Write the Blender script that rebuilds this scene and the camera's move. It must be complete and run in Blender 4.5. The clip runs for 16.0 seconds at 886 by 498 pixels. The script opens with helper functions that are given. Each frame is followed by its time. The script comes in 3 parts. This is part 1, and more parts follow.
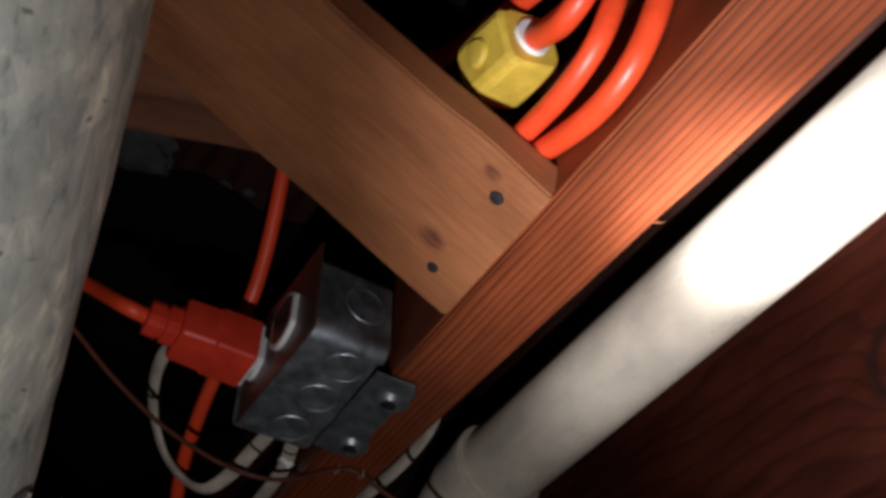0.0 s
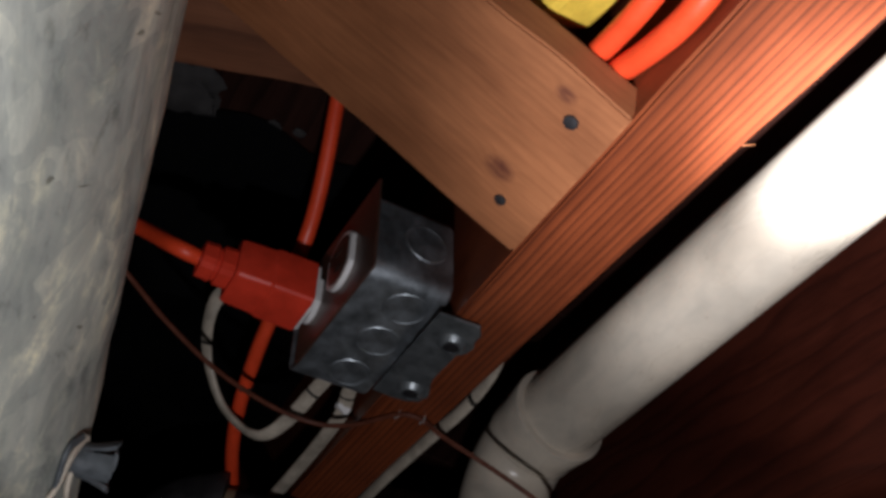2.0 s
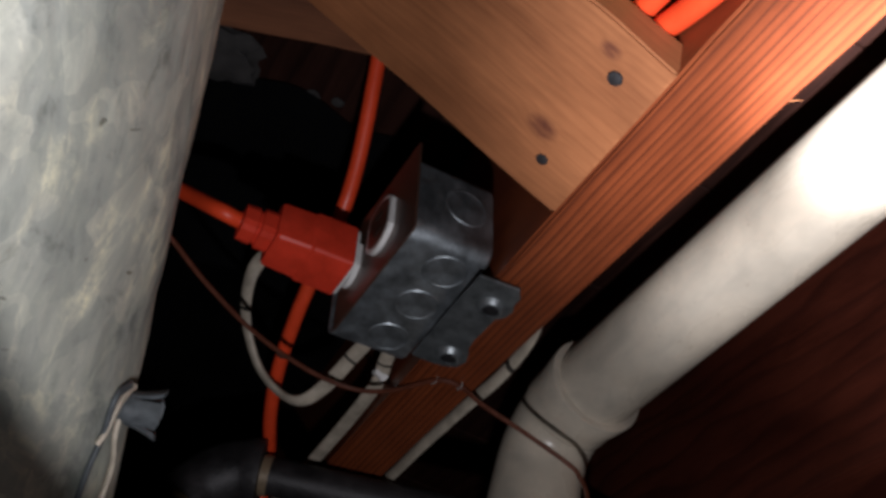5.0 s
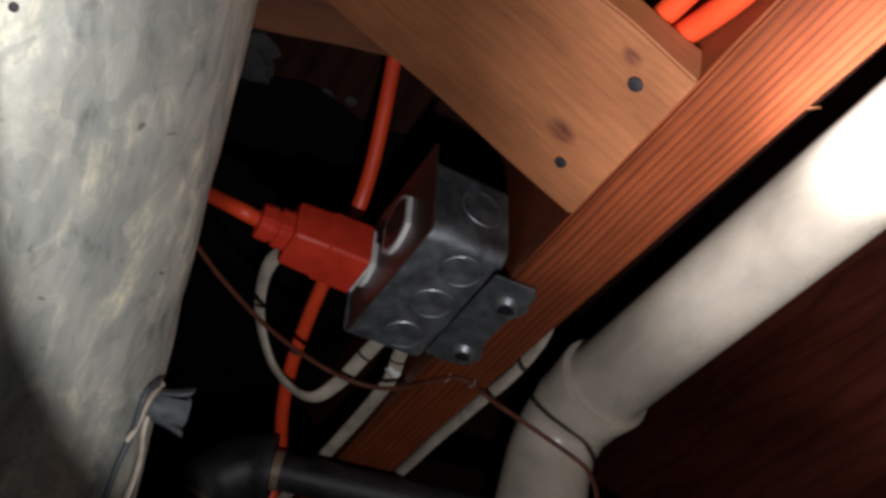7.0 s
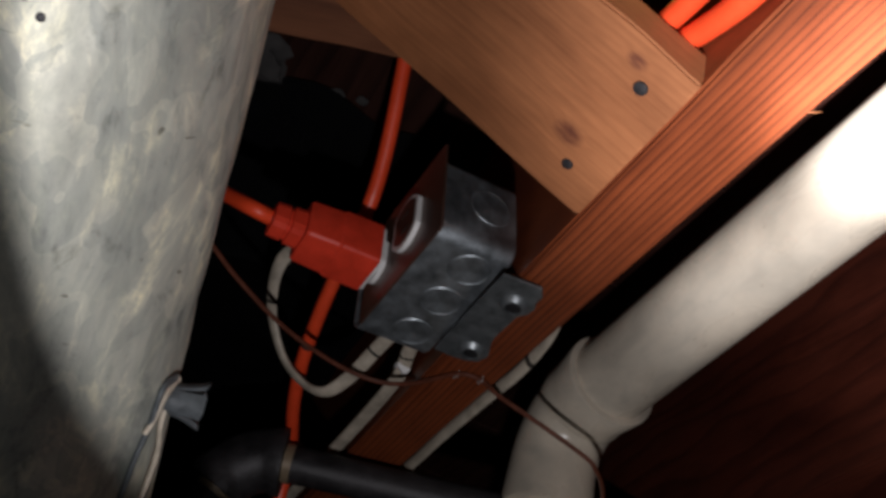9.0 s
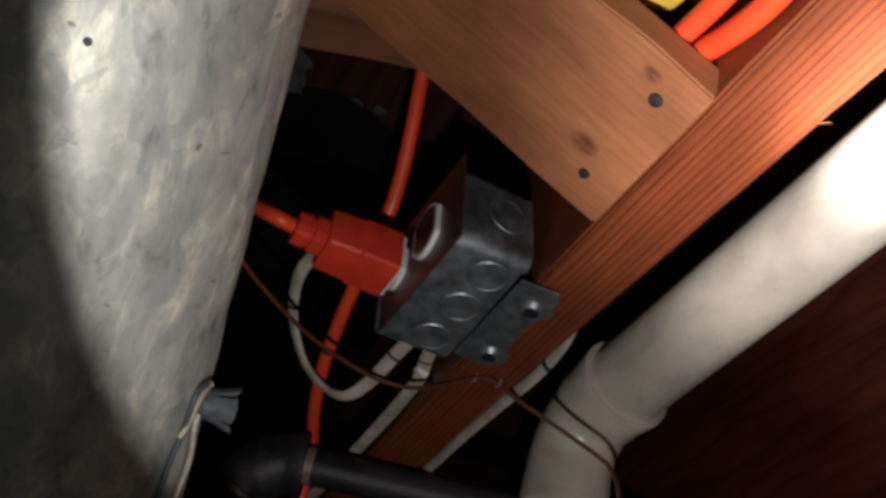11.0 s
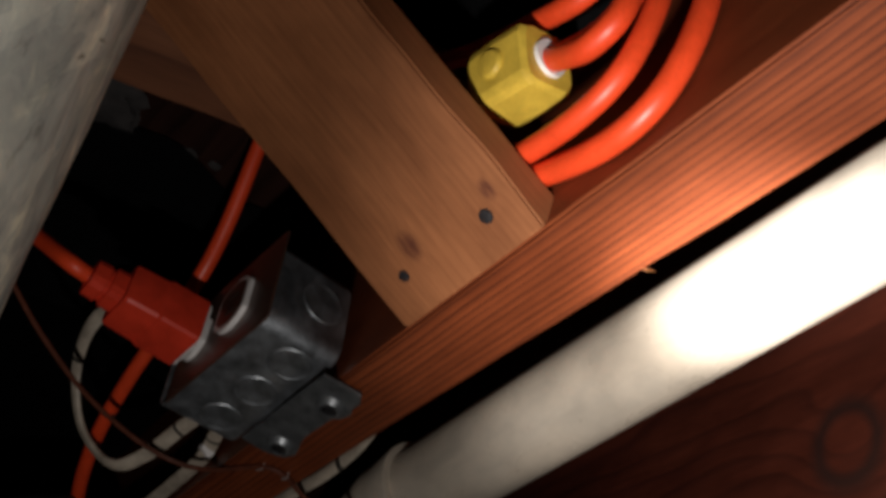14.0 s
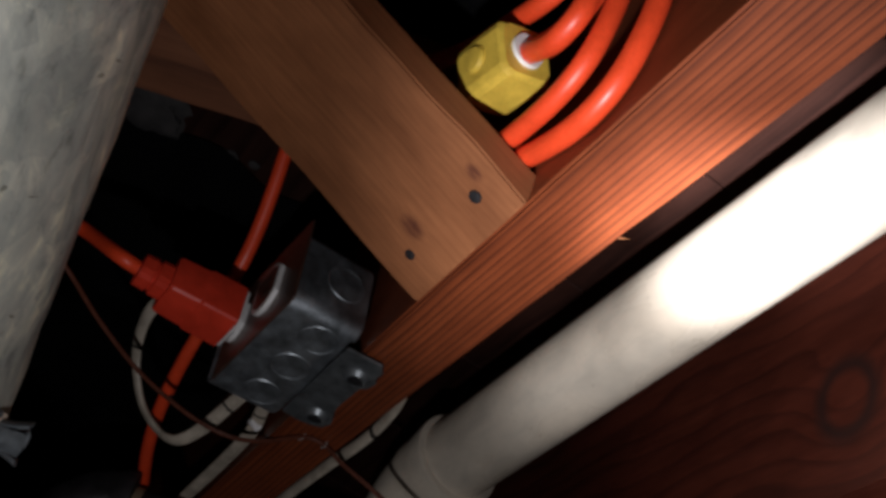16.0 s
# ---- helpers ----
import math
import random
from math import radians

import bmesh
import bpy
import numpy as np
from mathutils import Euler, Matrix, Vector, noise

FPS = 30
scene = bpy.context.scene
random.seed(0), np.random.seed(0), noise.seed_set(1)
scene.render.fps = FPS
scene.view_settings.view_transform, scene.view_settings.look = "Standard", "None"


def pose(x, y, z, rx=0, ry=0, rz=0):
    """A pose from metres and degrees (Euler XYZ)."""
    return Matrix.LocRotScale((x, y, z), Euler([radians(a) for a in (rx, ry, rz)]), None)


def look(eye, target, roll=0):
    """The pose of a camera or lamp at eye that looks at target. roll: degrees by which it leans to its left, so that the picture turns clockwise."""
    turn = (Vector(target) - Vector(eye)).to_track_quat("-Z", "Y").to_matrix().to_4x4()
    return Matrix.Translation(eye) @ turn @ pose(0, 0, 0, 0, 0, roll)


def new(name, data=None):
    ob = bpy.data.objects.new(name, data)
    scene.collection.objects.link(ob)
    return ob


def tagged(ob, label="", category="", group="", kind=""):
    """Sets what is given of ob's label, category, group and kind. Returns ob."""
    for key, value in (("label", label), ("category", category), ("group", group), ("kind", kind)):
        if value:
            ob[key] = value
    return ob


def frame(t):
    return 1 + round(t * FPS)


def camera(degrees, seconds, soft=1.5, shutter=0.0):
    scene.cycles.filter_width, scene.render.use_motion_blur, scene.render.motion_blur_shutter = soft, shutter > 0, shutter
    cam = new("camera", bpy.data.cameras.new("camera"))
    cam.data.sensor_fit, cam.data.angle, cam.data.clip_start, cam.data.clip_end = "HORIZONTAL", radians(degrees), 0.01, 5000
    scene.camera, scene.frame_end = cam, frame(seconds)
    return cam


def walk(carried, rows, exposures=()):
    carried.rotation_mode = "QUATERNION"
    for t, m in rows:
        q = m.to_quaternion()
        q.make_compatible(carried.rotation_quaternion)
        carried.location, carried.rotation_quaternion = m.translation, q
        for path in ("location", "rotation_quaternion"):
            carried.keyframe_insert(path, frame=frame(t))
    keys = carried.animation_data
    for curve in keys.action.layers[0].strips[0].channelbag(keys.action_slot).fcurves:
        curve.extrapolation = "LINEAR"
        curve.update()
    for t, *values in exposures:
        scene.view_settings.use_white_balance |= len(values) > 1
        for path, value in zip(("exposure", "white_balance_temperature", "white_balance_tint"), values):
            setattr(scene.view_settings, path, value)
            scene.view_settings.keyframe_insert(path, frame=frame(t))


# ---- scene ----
cam = camera(49.0, 16.0, soft=3.5, shutter=0.9)

PATH = [
    (0, (0.3424, -0.1333, -0.3038), (-1.0207, 0.3637, 1.0728), 11.85),
    (0.5, (0.3600, -0.1214, -0.3137), (-1.0277, 0.2907, 1.0662), 12.61),
    (1, (0.3486, -0.1242, -0.2907), (-1.1026, 0.2835, 1.0238), 12.98),
    (1.5, (0.3277, -0.1310, -0.2996), (-1.1221, 0.3179, 1.0029), 12.36),
    (2, (0.3135, -0.1343, -0.2959), (-1.1365, 0.3310, 1.0006), 12.68),
    (2.5, (0.3043, -0.1358, -0.3004), (-1.1360, 0.3341, 1.0053), 12.36),
    (3, (0.3077, -0.1333, -0.2989), (-1.1542, 0.3198, 0.9885), 13.28),
    (3.5, (0.3062, -0.1309, -0.3033), (-1.1604, 0.2991, 0.9867), 13.71),
    (4, (0.3048, -0.1313, -0.3047), (-1.1758, 0.2938, 0.9708), 14.00),
    (6.5, (0.3044, -0.1419, -0.3114), (-1.1855, 0.2786, 0.9548), 14.51),
    (7, (0.3068, -0.1453, -0.3110), (-1.1846, 0.2855, 0.9500), 14.57),
    (7.5, (0.3098, -0.1466, -0.3130), (-1.1815, 0.2862, 0.9473), 14.55),
    (8, (0.3143, -0.1485, -0.3125), (-1.1862, 0.2885, 0.9354), 14.77),
    (8.5, (0.3160, -0.1485, -0.3142), (-1.1874, 0.2816, 0.9328), 14.94),
    (9, (0.3154, -0.1480, -0.3159), (-1.1892, 0.2696, 0.9337), 15.19),
    (11.5, (0.3328, -0.1576, -0.3242), (-1.1748, 0.2296, 0.9316), 15.51),
    (12, (0.3444, -0.1579, -0.3237), (-1.1135, 0.2259, 0.9907), 15.51),
    (12.5, (0.3527, -0.1558, -0.3070), (-1.0098, 0.3254, 1.0757), 14.23),
    (13, (0.3564, -0.1481, -0.2699), (-0.9572, 0.4169, 1.1285), 15.84),
    (13.5, (0.3382, -0.1474, -0.2733), (-0.9470, 0.4275, 1.1472), 18.66),
    (14, (0.3192, -0.1437, -0.2928), (-0.9617, 0.4515, 1.1232), 18.10),
    (14.5, (0.3272, -0.1378, -0.3026), (-0.9957, 0.4495, 1.0777), 18.24),
    (15, (0.3521, -0.1288, -0.3064), (-1.0135, 0.4068, 1.0530), 19.80),
    (15.5, (0.3601, -0.1210, -0.3175), (-1.0098, 0.3646, 1.0564), 20.30),
    (16, (0.3664, -0.1246, -0.3218), (-1.0079, 0.3559, 1.0496), 19.58),
]
# seconds, stops, kelvin, tint
EXPOSURES = [(0, 0.25, 6350, 10), (1, 0.3, 6200, 10), (2, 0.45, 6200, 10), (3.5, 0.6, 6200, 10), (6.5, 0.65, 6300, 10), (9, 0.6, 6400, 10), (11.5, 0.65, 6500, 10),
             (12.3, 0.25, 7000, 10), (13, 0.0, 7300, 10), (13.5, 0.0, 7300, 10), (14.5, -0.05, 6600, 10), (15.5, -0.12, 6350, 10), (16, -0.12, 6350, 10)]
walk(cam, [(t, look(eye, target, roll)) for t, eye, target, roll in PATH], EXPOSURES)

# ---- light: a hand torch held beside the camera, and a nearly dark cellar ----
world = bpy.data.worlds.new("world")
world.use_nodes = True
world.node_tree.nodes["Background"].inputs[0].default_value = (0.55, 0.6, 0.75, 1)
world.node_tree.nodes["Background"].inputs[1].default_value = 0.026
scene.world = world

TORCH = Vector((0.245, -0.088, -0.405))
AIM = Vector((0.115, 0.118, 0.080))


def torch_beam(name, watts, degrees, blend, radius):
    lamp = bpy.data.lights.new(name, "SPOT")
    lamp.energy, lamp.spot_size, lamp.spot_blend, lamp.shadow_soft_size = watts, radians(degrees), blend, radius
    lamp.color = (1.0, 0.975, 1.0)
    ob = new(name, lamp)
    ob.matrix_world = look(TORCH, AIM)
    return ob


torch_beam("torch_stray", 0.14, 150, 0.5, 0.008)
torch_beam("torch_spill", 2.6, 95.5, 0.03, 0.008)
torch_beam("torch_corona", 13.0, 50, 1.0, 0.009)
torch_beam("torch_hot_spot", 66.0, 20, 1.0, 0.010)


# ---- materials ----
def material(name, base=(0.5, 0.5, 0.5), rough=0.6, metal=0.0):
    m = bpy.data.materials.new(name)
    m.use_nodes = True
    b = m.node_tree.nodes["Principled BSDF"]
    b.inputs["Base Color"].default_value = (*base, 1)
    b.inputs["Roughness"].default_value = rough
    b.inputs["Metallic"].default_value = metal
    return m


def nodes_of(m):
    return m.node_tree.nodes, m.node_tree.links, m.node_tree.nodes["Principled BSDF"]


def ramp_node(m, stops):
    r = m.node_tree.nodes.new("ShaderNodeValToRGB")
    while len(r.color_ramp.elements) < len(stops):
        r.color_ramp.elements.new(0.5)
    for e, (p, c) in zip(r.color_ramp.elements, stops):
        e.position, e.color = p, (*c, 1)
    return r


def coords(m, scale=(1, 1, 1)):
    n, l, _ = nodes_of(m)
    tc, mp = n.new("ShaderNodeTexCoord"), n.new("ShaderNodeMapping")
    mp.inputs["Scale"].default_value = scale
    l.new(tc.outputs["Object"], mp.inputs["Vector"])
    return mp.outputs["Vector"]


def noise_tex(m, vector, scale, detail=4.0, rough=0.55, distortion=0.0):
    n, l, _ = nodes_of(m)
    t = n.new("ShaderNodeTexNoise")
    t.inputs["Scale"].default_value, t.inputs["Detail"].default_value = scale, detail
    t.inputs["Roughness"].default_value, t.inputs["Distortion"].default_value = rough, distortion
    l.new(vector, t.inputs["Vector"])
    return t.outputs["Fac"]


def mix(m, a, b, fac, kind="MIX"):
    n, l, _ = nodes_of(m)
    x = n.new("ShaderNodeMix")
    x.data_type, x.blend_type = "RGBA", kind
    for sock, v in ((x.inputs[6], a), (x.inputs[7], b), (x.inputs[0], fac)):
        if isinstance(v, (int, float)):
            sock.default_value = v
        elif isinstance(v, tuple):
            sock.default_value = (*v, 1)
        else:
            l.new(v, sock)
    return x.outputs[2]


def bump(m, height, strength, distance):
    n, l, b = nodes_of(m)
    x = n.new("ShaderNodeBump")
    x.inputs["Strength"].default_value, x.inputs["Distance"].default_value = strength, distance
    l.new(height, x.inputs["Height"])
    l.new(x.outputs["Normal"], b.inputs["Normal"])


def wood(name, dark, light, band, warp, stain=0.4, knots=(), rough=0.62, fine=1.0, relief=0.15, knot_dark=0.85, vary=0.0, fibre_mix=0.75, soft_knots=False, sheen=0.5, oval=0.75):
    """Sawn softwood whose grain runs along local x; band: growth rings per metre across local y and z; knots: local x, y, z, radius."""
    m = material(name, light, rough)
    n, l, b = nodes_of(m)
    b.inputs["Specular IOR Level"].default_value = sheen
    pos = coords(m)
    wobble = noise_tex(m, coords(m, (5, 14, 14)), 1.0, 2.0)
    comb = n.new("ShaderNodeSeparateXYZ")
    l.new(pos, comb.inputs[0])

    def calc(op, a, c=None):
        x = n.new("ShaderNodeMath")
        x.operation = op
        for sock, v in zip(x.inputs, (a, c)):
            if v is None:
                continue
            if isinstance(v, (int, float)):
                sock.default_value = v
            else:
                l.new(v, sock)
        return x.outputs[0]

    across = calc("ADD", comb.outputs[1], calc("MULTIPLY", comb.outputs[2], 0.6))
    phase = calc("ADD", calc("MULTIPLY", across, band), calc("MULTIPLY", wobble, warp))
    if vary:
        phase = calc("ADD", phase, calc("MULTIPLY", noise_tex(m, coords(m, (0.4, 120, 120)), 1.0, 1.0), vary))
    core = None
    for kx, ky, kz, kr in knots:
        d = n.new("ShaderNodeVectorMath")
        d.operation = "DISTANCE"
        squeeze = n.new("ShaderNodeVectorMath")
        squeeze.operation = "MULTIPLY"
        squeeze.inputs[1].default_value = (oval, 1, 1)
        l.new(pos, squeeze.inputs[0])
        l.new(squeeze.outputs[0], d.inputs[0])
        d.inputs[1].default_value = (kx * oval, ky, kz)
        near = calc("DIVIDE", d.outputs["Value"], kr)
        bell = calc("POWER", 2.718, calc("MULTIPLY", calc("MULTIPLY", near, near), -0.35))
        phase = calc("ADD", phase, calc("MULTIPLY", bell, band * kr * 1.6))
        c = n.new("ShaderNodeMapRange")
        c.inputs[1].default_value, c.inputs[2].default_value = (-0.2, 0.1) if soft_knots else (0.75, 1.1)
        c.inputs[3].default_value, c.inputs[4].default_value = 0.0, 1.0
        l.new(near, c.inputs[0])
        c2 = n.new("ShaderNodeMapRange")
        c2.inputs[1].default_value, c2.inputs[2].default_value = (0.7, 1.6) if soft_knots else (1.1, 1.6)
        c2.inputs[3].default_value, c2.inputs[4].default_value = 1.0, 0.0
        l.new(near, c2.inputs[0])
        ring = calc("MULTIPLY", c.outputs[0], c2.outputs[0])
        if soft_knots:
            ring = calc("MULTIPLY", ring, calc("MULTIPLY", noise_tex(m, coords(m, (160, 420, 420)), 1.0, 3.0), 1.7))
        core = ring if core is None else calc("MAXIMUM", core, ring)
    rings = calc("FRACT", phase)
    # slow spring wood, then a thin hard dark line
    r = ramp_node(m, [(0.0, light), (0.5, tuple(0.8 * a + 0.2 * c for a, c in zip(light, dark))), (0.86, dark), (1.0, light)])
    l.new(rings, r.inputs[0])
    fibre = noise_tex(m, coords(m, (18, 900 * fine, 900 * fine)), 1.0, 3.0)
    fr = ramp_node(m, [(0.3, (0.7, 0.66, 0.62)), (0.7, (1.12, 1.1, 1.08))])
    l.new(fibre, fr.inputs[0])
    col = mix(m, r.outputs[0], fr.outputs[0], fibre_mix, "MULTIPLY")
    blot = noise_tex(m, coords(m, (9, 22, 22)), 1.0, 5.0, 0.65)
    br = ramp_node(m, [(0.36, (0.42, 0.36, 0.33)), (0.62, (1, 1, 1))])
    l.new(blot, br.inputs[0])
    col = mix(m, col, br.outputs[0], stain, "MULTIPLY")
    if core is not None:
        col = mix(m, col, (0.085, 0.026, 0.014) if soft_knots else (0.022, 0.010, 0.008), calc("MULTIPLY", core, knot_dark))
    l.new(col, b.inputs["Base Color"])
    height = calc("ADD", calc("MULTIPLY", rings, -0.5), fibre)
    bump(m, height, relief, 0.0006)
    return m


def galvanised():
    """Old zinc sheet: faint angular spangle, pale rubbed patches, dull stains and a few dark nicks."""
    m = material("galvanised_sheet", (0.5, 0.51, 0.5), 0.6, 0.40)
    n, l, b = nodes_of(m)
    warped = mix(m, coords(m, (1, 1, 0.7)), noise_tex(m, coords(m, (1, 1, 0.5)), 30, 3.0), 0.050, "ADD")
    v = n.new("ShaderNodeTexVoronoi")
    v.inputs["Scale"].default_value = 80
    l.new(warped, v.inputs["Vector"])
    grey = n.new("ShaderNodeRGBToBW")
    l.new(v.outputs["Color"], grey.inputs[0])
    r = ramp_node(m, [(0.15, (0.40, 0.405, 0.365)), (0.5, (0.46, 0.46, 0.41)), (0.9, (0.555, 0.545, 0.47))])
    l.new(grey.outputs[0], r.inputs[0])
    rubbed = noise_tex(m, coords(m, (1.3, 1.3, 0.5)), 24, 7.0, 0.70, 0.8)
    rr = ramp_node(m, [(0.36, (0.46, 0.49, 0.49)), (0.46, (0.84, 0.85, 0.84)), (0.56, (1.04, 1.03, 1.0)), (0.66, (1.75, 1.64, 1.42))])
    l.new(rubbed, rr.inputs[0])
    col = mix(m, r.outputs[0], rr.outputs[0], 0.95, "MULTIPLY")
    dabs = noise_tex(m, coords(m, (1.3, 1.3, 0.7)), 60, 6.0, 0.68, 0.4)
    dr = ramp_node(m, [(0.32, (0.55, 0.56, 0.54)), (0.42, (0.93, 0.93, 0.93)), (0.56, (1.03, 1.03, 1.0)), (0.66, (1.45, 1.40, 1.25))])
    l.new(dabs, dr.inputs[0])
    col = mix(m, col, dr.outputs[0], 0.9, "MULTIPLY")
    nicks = noise_tex(m, coords(m, (1.0, 1.0, 2.2)), 105, 1.0, 0.4, 0.4)
    sr = ramp_node(m, [(0.215, (0.32, 0.30, 0.27)), (0.25, (1, 1, 1))])
    l.new(nicks, sr.inputs[0])
    l.new(mix(m, col, sr.outputs[0], 0.8, "MULTIPLY"), b.inputs["Base Color"])
    gloss = ramp_node(m, [(0.25, (0.66,) * 3), (0.75, (0.50,) * 3)])
    l.new(rubbed, gloss.inputs[0])
    l.new(gloss.outputs[0], b.inputs["Roughness"])
    bump(m, noise_tex(m, coords(m, (1.2, 1.2, 0.6)), 24, 3.0, 0.5, 0.3), 0.5, 0.005)
    return m


def mottled(name, base, rough, metal=0.0, scale=60, low=0.7, high=1.1, relief=0.15, depth=0.0006, coat=0.0, grain=0.8):
    """One colour with soft dirt at two scales and a little relief."""
    m = material(name, base, rough, metal)
    n, l, b = nodes_of(m)
    a = noise_tex(m, coords(m), scale, 5.0, 0.6)
    r = ramp_node(m, [(0.3, tuple(c * low for c in base)), (0.7, tuple(min(1, c * high) for c in base))])
    l.new(a, r.inputs[0])
    f = noise_tex(m, coords(m), scale * 9, 2.0)
    fr = ramp_node(m, [(0.3, (0.86,) * 3), (0.6, (1, 1, 1))])
    l.new(f, fr.inputs[0])
    l.new(mix(m, r.outputs[0], fr.outputs[0], grain, "MULTIPLY"), b.inputs["Base Color"])
    rr = ramp_node(m, [(0.2, (rough * 0.8,) * 3), (0.8, (min(1, rough * 1.2),) * 3)])
    l.new(a, rr.inputs[0])
    l.new(rr.outputs[0], b.inputs["Roughness"])
    b.inputs["Coat Weight"].default_value = coat
    bump(m, f, relief, depth)
    return m


def scuffed_plastic():
    """White pipe plastic with cool grey handling smudges drawn out along it and a few small specks."""
    base = (0.66, 0.58, 0.475)
    m = material("white_pvc", base, 0.30)
    n, l, b = nodes_of(m)
    tone = noise_tex(m, coords(m), 13, 5.0, 0.6)
    r = ramp_node(m, [(0.3, tuple(c * 0.66 for c in base)), (0.7, tuple(c * 1.08 for c in base))])
    l.new(tone, r.inputs[0])
    smudge = noise_tex(m, coords(m, (16, 36, 36)), 1.0, 3.0, 0.55, 0.3)
    sr = ramp_node(m, [(0.28, (0.70, 0.71, 0.71)), (0.45, (0.93, 0.93, 0.92)), (0.62, (1.03, 1.01, 0.98))])
    l.new(smudge, sr.inputs[0])
    specks = noise_tex(m, coords(m, (0.6, 1, 1)), 260, 1.0, 0.4)
    kr = ramp_node(m, [(0.22, (0.55, 0.50, 0.45)), (0.27, (1, 1, 1))])
    l.new(specks, kr.inputs[0])
    col = mix(m, r.outputs[0], sr.outputs[0], 0.85, "MULTIPLY")
    l.new(mix(m, col, kr.outputs[0], 0.25, "MULTIPLY"), b.inputs["Base Color"])
    gloss = ramp_node(m, [(0.35, (0.42,) * 3), (0.6, (0.25,) * 3)])
    l.new(smudge, gloss.inputs[0])
    l.new(gloss.outputs[0], b.inputs["Roughness"])
    bump(m, tone, 0.04, 0.0004)
    return m


JOIST = wood("red_fir_joist", (0.098, 0.023, 0.009), (0.230, 0.055, 0.0175), 425, 0.9, 0.6, rough=0.48, relief=0.03, vary=1.1, sheen=0.3)
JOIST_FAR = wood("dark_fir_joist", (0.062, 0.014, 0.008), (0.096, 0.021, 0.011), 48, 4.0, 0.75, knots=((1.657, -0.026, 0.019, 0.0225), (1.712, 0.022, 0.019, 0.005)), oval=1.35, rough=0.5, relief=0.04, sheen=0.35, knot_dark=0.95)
BRACE = wood("pine_bridging", (0.264, 0.099, 0.040), (0.292, 0.114, 0.047), 230, 8.0, 0.6, knots=((0.029, -0.0148, -0.0095, 0.0042), (0.0265, 0.037, -0.0095, 0.0028)), fine=0.6, relief=0.06, knot_dark=0.95, fibre_mix=0.5, soft_knots=True, sheen=0.2)
BRACE_OLD = wood("old_pine_bridging", (0.12, 0.045, 0.022), (0.20, 0.078, 0.036), 34, 1.5, 0.5)
# shade between the joists is put into this near-black board colour
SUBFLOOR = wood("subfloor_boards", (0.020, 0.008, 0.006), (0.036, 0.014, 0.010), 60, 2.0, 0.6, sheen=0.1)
ZINC = galvanised()
STEEL = mottled("zinc_plated_steel", (0.60, 0.65, 0.69), 0.45, 0.95, 70, 0.5, 1.25)
STEEL_FLANGE = mottled("dull_zinc_bracket", (0.28, 0.30, 0.31), 0.42, 0.8, 120, 0.6, 1.2)
PLATE = mottled("brown_steel_plate", (0.11, 0.055, 0.038), 0.35, 0.3, 80)
BRIGHT = mottled("bright_steel", (0.62, 0.62, 0.6), 0.3, 0.6, 90)
NAIL = mottled("blackened_nail", (0.03, 0.028, 0.03), 0.5, 0.5, 300)
ORANGE = mottled("orange_vinyl", (0.80, 0.068, 0.018), 0.42, 0, 70, 0.82, 1.05, 0.08, 0.0003)
ORANGE_PLUG = mottled("red_orange_vinyl", (0.72, 0.050, 0.022), 0.38, 0, 90, 0.8, 1.05, 0.1, 0.0003)
YELLOW = mottled("yellow_vinyl", (0.66, 0.45, 0.06), 0.45, 0, 60, 0.75, 1.1, 0.1, 0.0004)
WHITE = mottled("white_plastic", (0.78, 0.76, 0.74), 0.4, 0, 90, 0.85, 1.05, 0.05, 0.0002)
PVC = scuffed_plastic()
CABLE = mottled("white_cable_sheath", (0.50, 0.43, 0.34), 0.5, 0, 90, 0.6, 1.1, 0.2, 0.0004)
BROWN = mottled("brown_wire_sheath", (0.11, 0.032, 0.017), 0.4, 0, 120, 0.7, 1.2)
IRON = mottled("black_iron", (0.021, 0.019, 0.020), 0.52, 0.4, 55, 0.6, 2.0, 0.4, 0.0008)
BRASSY = mottled("thread_sealant", (0.22, 0.16, 0.10), 0.5, 0.2, 90)
TIE = mottled("grey_tie", (0.072, 0.080, 0.086), 0.5, 0, 200, 0.6, 1.2)
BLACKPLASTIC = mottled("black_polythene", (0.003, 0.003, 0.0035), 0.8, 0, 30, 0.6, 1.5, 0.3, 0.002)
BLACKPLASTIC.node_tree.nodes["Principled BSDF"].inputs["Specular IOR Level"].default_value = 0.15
INK = material("black_ink", (0.03, 0.025, 0.02), 0.6)
CONCRETE = mottled("grey_concrete", (0.16, 0.155, 0.15), 0.85, 0, 6, 0.7, 1.2, 0.4, 0.003)
PLASTER = mottled("plaster_crumbs", (0.050, 0.045, 0.043), 0.85, 0, 90, 0.5, 1.1, 0.6, 0.002)


# ---- mesh helpers ----
def finish(name, bm, mat, smooth=30):
    bmesh.ops.recalc_face_normals(bm, faces=bm.faces[:])
    me = bpy.data.meshes.new(name)
    for f in bm.faces:
        f.smooth = True
    for e in bm.edges:
        if len(e.link_faces) == 2 and e.calc_face_angle(0) > radians(smooth):
            e.smooth = False
    bm.to_mesh(me)
    bm.free()
    me.materials.append(mat)
    return me


def thing(name, bm, mat, label, category, m=None, kind="", group="", smooth=30):
    ob = new(name, finish(name, bm, mat, smooth))
    if m is not None:
        ob.matrix_world = m
    return tagged(ob, label, category, group, kind)


def root(name, at, label, category, kind="", group=""):
    ob = new(name)
    ob.empty_display_size = 0.01
    ob.matrix_world = at if isinstance(at, Matrix) else Matrix.Translation(at)
    return tagged(ob, label, category, group, kind)


